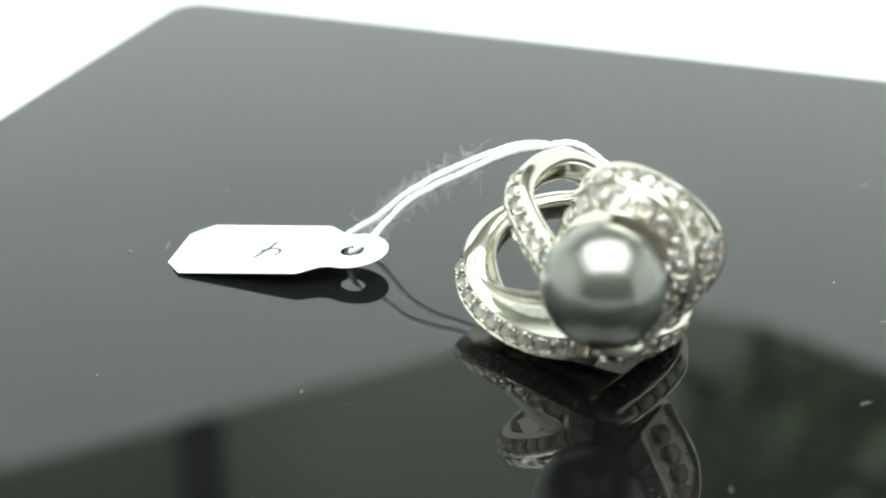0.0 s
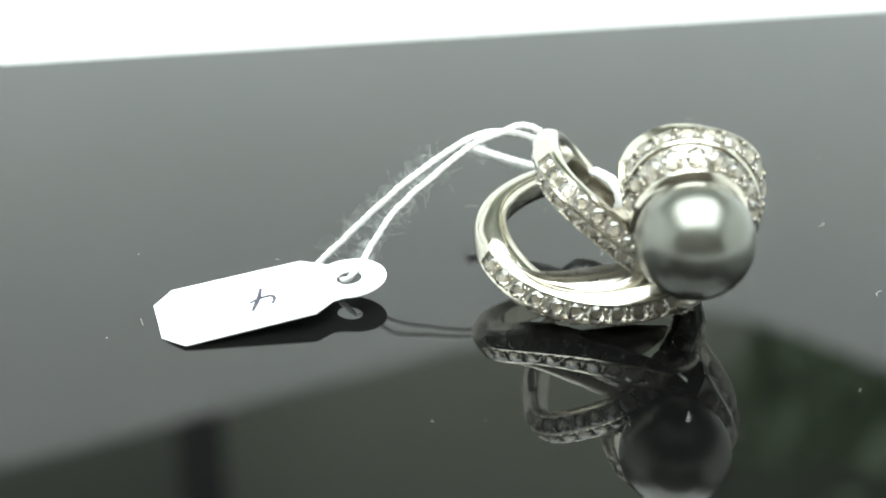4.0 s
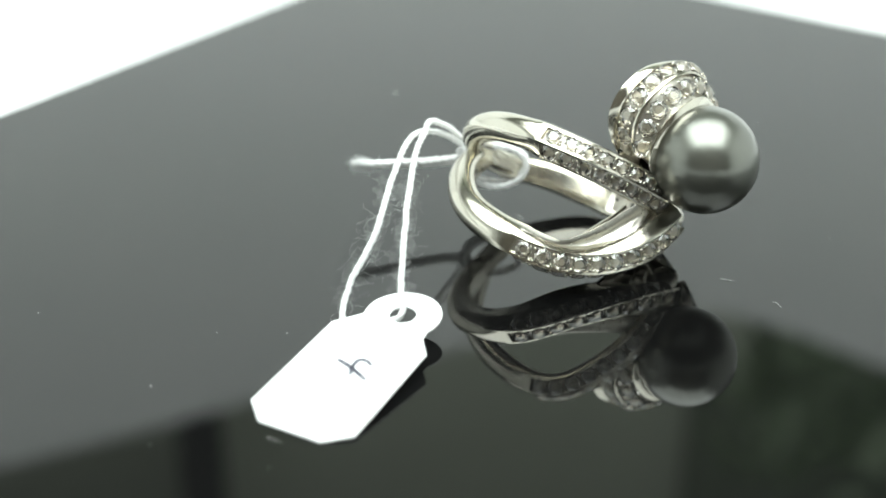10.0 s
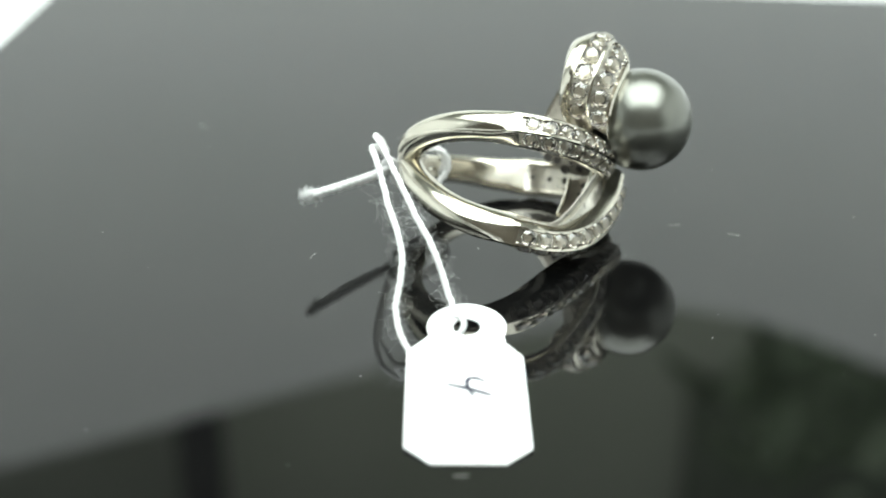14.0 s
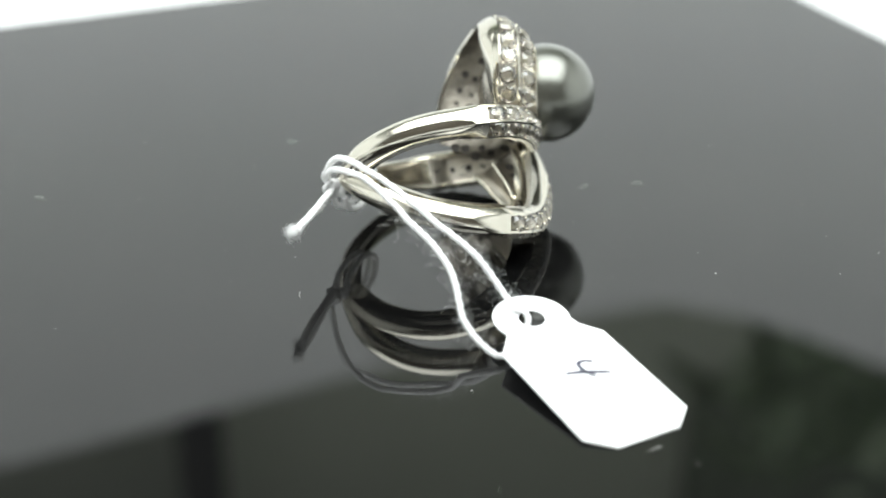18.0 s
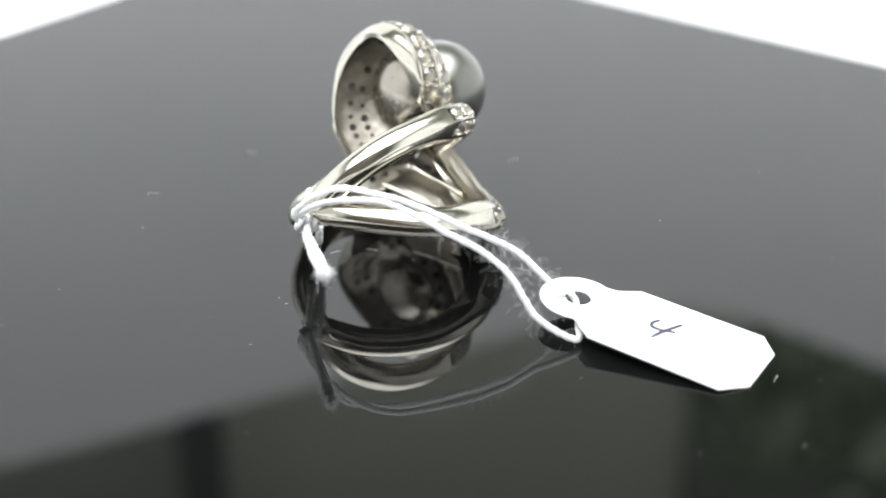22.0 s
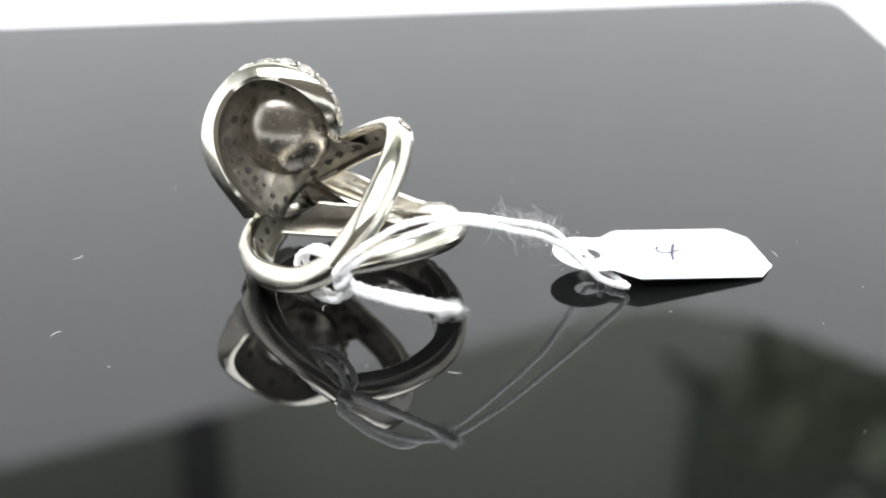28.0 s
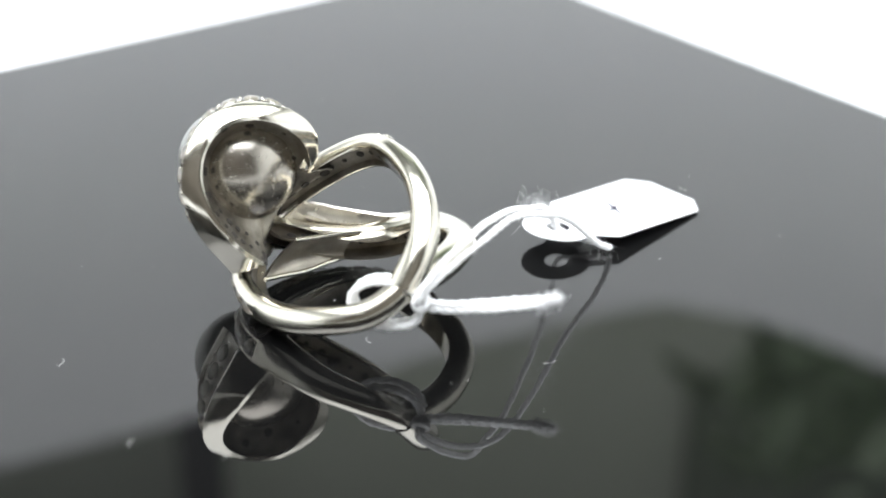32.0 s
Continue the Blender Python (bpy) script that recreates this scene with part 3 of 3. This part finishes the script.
def web():
    """The polished sheet that runs from the lower band's upper face up to the upper band."""
    cl, ol, ul, wl, tl = BANDS["lower_band"]
    cu, ou, uu, wu, tu = BANDS["upper_band"]
    rows = []
    for h in np.linspace(0, 1, 34):
        i, j = int((0.50 + 0.48 * h) * (len(cl) - 1)), int((0.79 + 0.20 * h) * (len(cu) - 1))
        a = cl[i] + ul[i] * wl * 0.92 - ol[i] * tl * 0.35
        q = cu[j] - uu[j] * wu * 0.7 - ou[j] * tu * 0.45
        # the sheet grows out of the lower band, so that the opening ends in a round corner
        grow = min(1.0, max(0.0, (h - 0.14) / 0.42))
        q = a + (q - a) * (0.04 + 0.96 * grow ** 3 * (10 - 15 * grow + 6 * grow * grow))
        rise = np.linalg.norm(q - a)
        t = unit(cl[min(i + 2, len(cl) - 1)] - cl[i - 2])
        m0 = (-ol[i] * 0.9 + t * 1.2 * (1 - h)) * rise
        m1 = (uu[j] * 0.9 - t * 1.2 * (1 - h)) * rise
        side = unit(np.cross(t, q - a))
        side = side if side @ ou[j] > 0 else -side
        outer, inner = [], []
        for f in np.linspace(0, 1, 12):
            p = (2 * f ** 3 - 3 * f * f + 1) * a + (f ** 3 - 2 * f * f + f) * m0 + (3 * f * f - 2 * f ** 3) * q + (f ** 3 - f * f) * m1
            outer.append(p + side * 0.16), inner.append(p - side * 0.16)
        rows.append(outer + inner[::-1])
    verts, faces = loft(rows)
    me = mesh_of("web", verts, faces, RING_BASE, 60)
    part("web", me, BRUSHED, ring, "satin sheet between the two bands")


web()


def gallery():
    """The hollow satin inside of the lower band where it runs into the side band, with its two raised edges."""
    low = spline([(12.61, 16.4, 2.25), (12.55, 14.0, 1.75), (12.2, 11.4, 1.3), (11.9, 8.6, 1.2), (11.4, 6.6, 1.3)], 24)
    high = spline([(12.3, 12.4, 5.2), (11.7, 10.3, 4.9), (10.7, 7.5, 4.7), (9.9, 5.6, 4.45)], 24)
    rows = []
    for i in range(24):
        h = i / 23
        top, under = [], []
        for f in np.linspace(0, 1, 9):
            sink = 4 * f * (1 - f) * (0.55 + 0.75 * math.sin(math.pi * h))
            p = low[i] * (1 - f) + high[i] * f + np.array((0.85, 0.1, -0.35)) * sink
            top.append(p)
            under.append(p + np.array((0.4, 0.05, -0.25)))
        rows.append(top + under[::-1])
    verts, faces = loft(rows)
    # the plate from the upper raised edge to the lower band
    edge = spline([(15.7, 13.2, 6.2), (14.7, 10.2, 5.0), (12.3, 6.6, 4.3), (9.9, 4.2, 4.25)], 24)
    plate = []
    for i in range(24):
        top = [high[i] * (1 - f) + edge[i] * f + np.array((0.25, 0.1, -0.45)) * 4 * f * (1 - f) for f in np.linspace(0, 1, 7)]
        plate.append(top + [p + np.array((0.3, 0.05, -0.3)) for p in top[::-1]])
    verts_p, faces_p = loft(plate)
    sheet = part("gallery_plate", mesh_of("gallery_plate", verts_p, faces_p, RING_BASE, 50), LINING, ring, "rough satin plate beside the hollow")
    for i, size in ((4, 1.1), (8, 1.2), (12, 1.15), (16, 1.1), (19, 0.9)):
        along, across = np.array(plate[i + 1][3]) - plate[i - 1][3], np.array(plate[i][4]) - plate[i][2]
        nn = np.cross(along, across)
        nn = nn if nn[2] > 0 else -nn
        h = part("drill_hole", DRILL, HOLE_SHADE, sheet)
        h.matrix_local = frame_at(plate[i][3], nn, along, size)
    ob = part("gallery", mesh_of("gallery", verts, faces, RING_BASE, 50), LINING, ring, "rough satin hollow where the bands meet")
    for path, size in ((low, 0.24), (high, 0.25)):
        v, f = tube(path, size, 8)
        part("rib", mesh_of("rib", v, f, RING_BASE, 80), POLISHED, ob, "bright raised edge")


gallery()


def pearl():
    bm = bmesh.new()
    bmesh.ops.create_uvsphere(bm, u_segments=96, v_segments=64, radius=PR * MM)
    for f in bm.faces:
        f.smooth = True
    for v in bm.verts:
        v.co += Vector((PC - RING_BASE) * MM)
    part("pearl", bm, PEARL, ring, "round dark grey-green pearl with a soft sheen")


pearl()

# ---- the paper tag and its string ----
TAG_BASE = np.array((-3.6, -23.0, 0.0))
tag = empty("price_tag", TAG_BASE, "white paper tag tied to the ring with white cotton string", "tag")
T_END = np.array((-3.9, -31.2, 0.02))
T_LEN = unit(np.array((0.107, 0.989, 0.1015)))
T_WID = np.array((0.9955, -0.095, 0.0))
T_WID = unit(T_WID - T_LEN * (T_WID @ T_LEN))
T_UP = np.cross(T_WID, T_LEN)


def on_tag(u, v, h=0.0):
    return T_END + T_WID * u + T_LEN * v + T_UP * h


def tag_card():
    outer = [(-3.2, 0.0), (3.2, 0.0), (5.45, 1.95), (5.2, 14.6), (3.7, 16.6)]
    cu, cv, r = 0.05, 19.1, 3.75
    a0, a1 = radians(-22), radians(200)
    for k in range(25):
        a = a0 + (a1 - a0) * k / 24
        outer.append((cu + r * math.cos(a), cv + r * math.sin(a)))
    outer += [(-3.9, 17.2), (-5.5, 15.3), (-5.45, 2.1)]
    n = 64
    # even steps along the outline, kept at its corners
    pts = np.array(outer + outer[:1])
    loop = []
    for p, q in zip(pts[:-1], pts[1:]):
        m = max(1, int(np.linalg.norm(q - p) / 0.8))
        loop += [p + (q - p) * i / m for i in range(m)]
    hole = [np.array((cu, cv)) + 1.28 * np.array((math.cos(a), math.sin(a))) for a in np.linspace(0, 2 * math.pi, 28, endpoint=False)]
    bm = bmesh.new()

    def add(ring_pts):
        vs = [bm.verts.new(Vector((on_tag(u, v) - TAG_BASE) * MM)) for u, v in ring_pts]
        return [bm.edges.new((vs[i], vs[(i + 1) % len(vs)])) for i in range(len(vs))]

    edges = add(loop) + add(hole)
    bmesh.ops.triangle_fill(bm, edges=edges, use_beauty=True)
    res = bmesh.ops.extrude_face_region(bm, geom=bm.faces[:])
    for v in [g for g in res["geom"] if isinstance(g, bmesh.types.BMVert)]:
        v.co += Vector(T_UP * 0.14 * MM)
    bmesh.ops.recalc_face_normals(bm, faces=bm.faces[:])
    part("card", bm, CARD, tag, "white eight-cornered paper card with a punched eye")


tag_card()


def pen_stroke(pts, width):
    p = spline([(q[0], q[1], 0) for q in pts], 26)
    t = unit(np.gradient(p, axis=0))
    side = np.stack([-t[:, 1], t[:, 0], 0 * t[:, 0]], 1)
    rows = []
    for i in range(len(p)):
        w = width * (0.55 + 0.45 * math.sin(math.pi * (i + 3) / 31))
        a, c = p[i] - side[i] * w, p[i] + side[i] * w
        rows.append([on_tag(a[0], a[1], 0.13), on_tag(a[0], a[1], 0.19), on_tag(c[0], c[1], 0.19), on_tag(c[0], c[1], 0.13)])
    verts, faces = loft(rows)
    return mesh_of("pen_stroke", verts, faces, TAG_BASE)


def to_uv(p):
    q = np.array(p) - T_END
    return (q @ T_WID, q @ T_LEN)


part("pen_stroke", pen_stroke([to_uv(q) for q in ((-4.5, -20.65, 1.1), (-3.4, -21.1, 1.1), (-2.4, -21.6, 1.0), (-0.82, -22.54, 0.9))], 0.21), INK, tag, "handwritten numeral 4, long stroke")
part("pen_stroke", pen_stroke([to_uv(q) for q in ((-2.4, -22.4, 1.0), (-2.75, -21.24, 1.0), (-2.66, -20.2, 1.2), (-2.0, -19.98, 1.2), (-1.2, -20.45, 1.1))], 0.19), INK, tag, "handwritten numeral 4, hooked stroke")

STRAND_A = [(-7.2, -14.2, 0.75), (-8.3, -10.7, 2.8), (-7.4, -6.5, 6.9), (-8.3, -0.7, 9.9), (-9.0, 4.7, 11.8), (-9.2, 8.6, 11.4), (-8.7, 11.6, 10.3), (-7.9, 14.0, 8.8), (-7.3, 15.3, 7.5), (-6.9, 15.5, 6.6)]
STRAND_B = [(-2.9, -10.4, 3.3), (-4.2, -6.7, 7.0), (-5.8, -2.2, 9.2), (-7.4, 3.3, 11.5), (-8.1, 7.0, 12.1), (-8.7, 9.9, 12.2), (-8.1, 13.0, 10.5), (-7.4, 15.2, 8.5), (-7.3, 16.0, 7.5), (-7.0, 15.7, 6.7)]
UNDER = [(-5.0, -13.6, 1.0), (-3.0, -12.7, 1.3), (-2.1, -12.2, 1.9), (-2.2, -11.4, 2.75)]


def yarn(name, ctrl, radius, n, label="", wobble=0.05):
    rnd = np.random.RandomState(len(ctrl) + n)
    p = spline(ctrl, n)
    w = rnd.randn(n, 3)
    for _ in range(6):
        w[1:-1] = (w[:-2] + w[1:-1] + w[2:]) / 3
    p = p + w * wobble
    v, f = tube(p, radius, 15, 3, 2.2)
    return part(name, mesh_of(name, v, f, TAG_BASE, 80), YARN, tag, label), p


YR = 0.31
_, path1 = yarn("string", STRAND_A[::-1] + UNDER + STRAND_B, YR, 420, "twisted white cotton string", 0.06)

# turns of string round the joint of the bands, the knot and the two cut ends
def wrap(centre, u, v, ru, rv, lift, turn=2 * math.pi, phase=0.0):
    c, u, v = np.array(centre), unit(np.array(u, float)), unit(np.array(v, float))
    w = np.cross(u, v)
    return [c + u * ru * math.cos(a) + v * rv * math.sin(a) + w * lift * (a - phase) for a in np.linspace(phase, phase + turn, 16)]


for shift, lift in ((-0.28, 0.07), (0.30, -0.05)):
    yarn("loop", wrap(np.array((-3.5, 16.0, 5.6)) + np.array((0.45, -0.89, 0.0)) * shift, (-0.89, -0.45, 0.0), (0.0, 0.0, 1.0), 3.3 + lift, 2.35 - lift, lift, 2 * math.pi), YR * 1.1, 130, "", 0.04)
yarn("knot", wrap((-6.8, 15.0, 6.3), (0.3, -0.5, 0.8), (0.8, 0.6, 0.0), 0.62, 0.5, 0.06, 4 * math.pi), YR * 1.25, 90, "", 0.05)
END = np.array((-16.1, 7.5, 6.6))
_, tail1 = yarn("cut_end", [(-6.9, 15.1, 6.0), (-9.2, 13.4, 5.8), (-12.5, 10.8, 6.1), END + (0.35, 0.45, 0.0)], YR * 1.15, 130, "", 0.05)
_, tail2 = yarn("cut_end", [(-6.9, 14.9, 6.4), (-9.4, 13.0, 6.3), (-13.0, 9.8, 6.7), END + (-0.3, -0.35, 0.4)], YR * 1.15, 130, "", 0.05)


def fuzz(paths, count, reach, seed, radius=0.022):
    """Fine curled fibres standing off the string."""
    rnd = random.Random(seed)
    verts, faces = [], []
    for i in range(count):
        p = rnd.choice(paths)
        a = p[rnd.randrange(len(p))]
        d = np.array([rnd.gauss(0, 1) for _ in range(3)])
        d = d / np.linalg.norm(d)
        q = np.array(a) + d * 0.3
        pts = [q.copy()]
        step = reach * rnd.uniform(0.3, 1.0) / 9
        for k in range(11):
            d = d + np.array([rnd.gauss(0, 0.6) for _ in range(3)])
            d = d / np.linalg.norm(d)
            q = q + d * step
            pts.append(q.copy())
        v, f = tube(pts, radius, 3)
        n0 = len(verts)
        verts += list(v)
        faces += [tuple(n0 + x for x in g) for g in f]
    return mesh_of("fuzz", verts, faces, TAG_BASE, 80)


half = len(path1) // 2
tagged(part("fuzz", fuzz([path1[int(half * 0.48):int(half * 0.88)], path1[int(half * 1.14):int(half * 1.5)]], 520, 2.6, 3, 0.006), YARN, tag, "loose cotton fibres"), kind="stuff")
tagged(part("fuzz", fuzz([path1, tail1, tail2], 1000, 0.55, 8, 0.006), YARN, tag, "short cotton fibres"), kind="stuff")
tagged(part("fuzz", fuzz([tail1[-11:], tail2[-11:]], 520, 1.1, 12, 0.015), YARN, tag, "frayed cut ends"), kind="stuff")


# ---- what turns ----
# small rise and fall of the turning plate, in hundredths of a millimetre, every half second
BOB = {0.0: (-3, 8, 1, -6, -5, 12, -5, -1), 5.5: (4, -6, -12, 4, 27, -5, -9, -13, -1, 9, 16, -8, -15, -14, 10, 17, -6, -12, 6),
       16.5: (3, -10, 3, 6, 10, -9, -8, -18, 6, 23, 8, -7, -17, -3, 8, 12, -3, -8, 3), 27.5: (-2, -5, 13, 3, -8, -5, -9, 5, 19, 10)}


def turn(t):
    u = t - 16.0
    return 22.0136 + 7.33570 * u + 0.003186 * u ** 2 + 0.0000478 * u ** 3


def motions():
    rise = {start + 0.5 * k: v for start, values in BOB.items() for k, v in enumerate(values)}
    times = [0.5 * k for k in range(65)]
    for thing, base in ((board, (0, 0, -BOARD_T)), (ring, RING_BASE), (tag, TAG_BASE)):
        walk(thing, [(t, pose(0, 0, rise.get(t, 0) * 1e-5, 0, 0, turn(t)) @ Matrix.Translation(Vector(base) * MM)) for t in times])


motions()
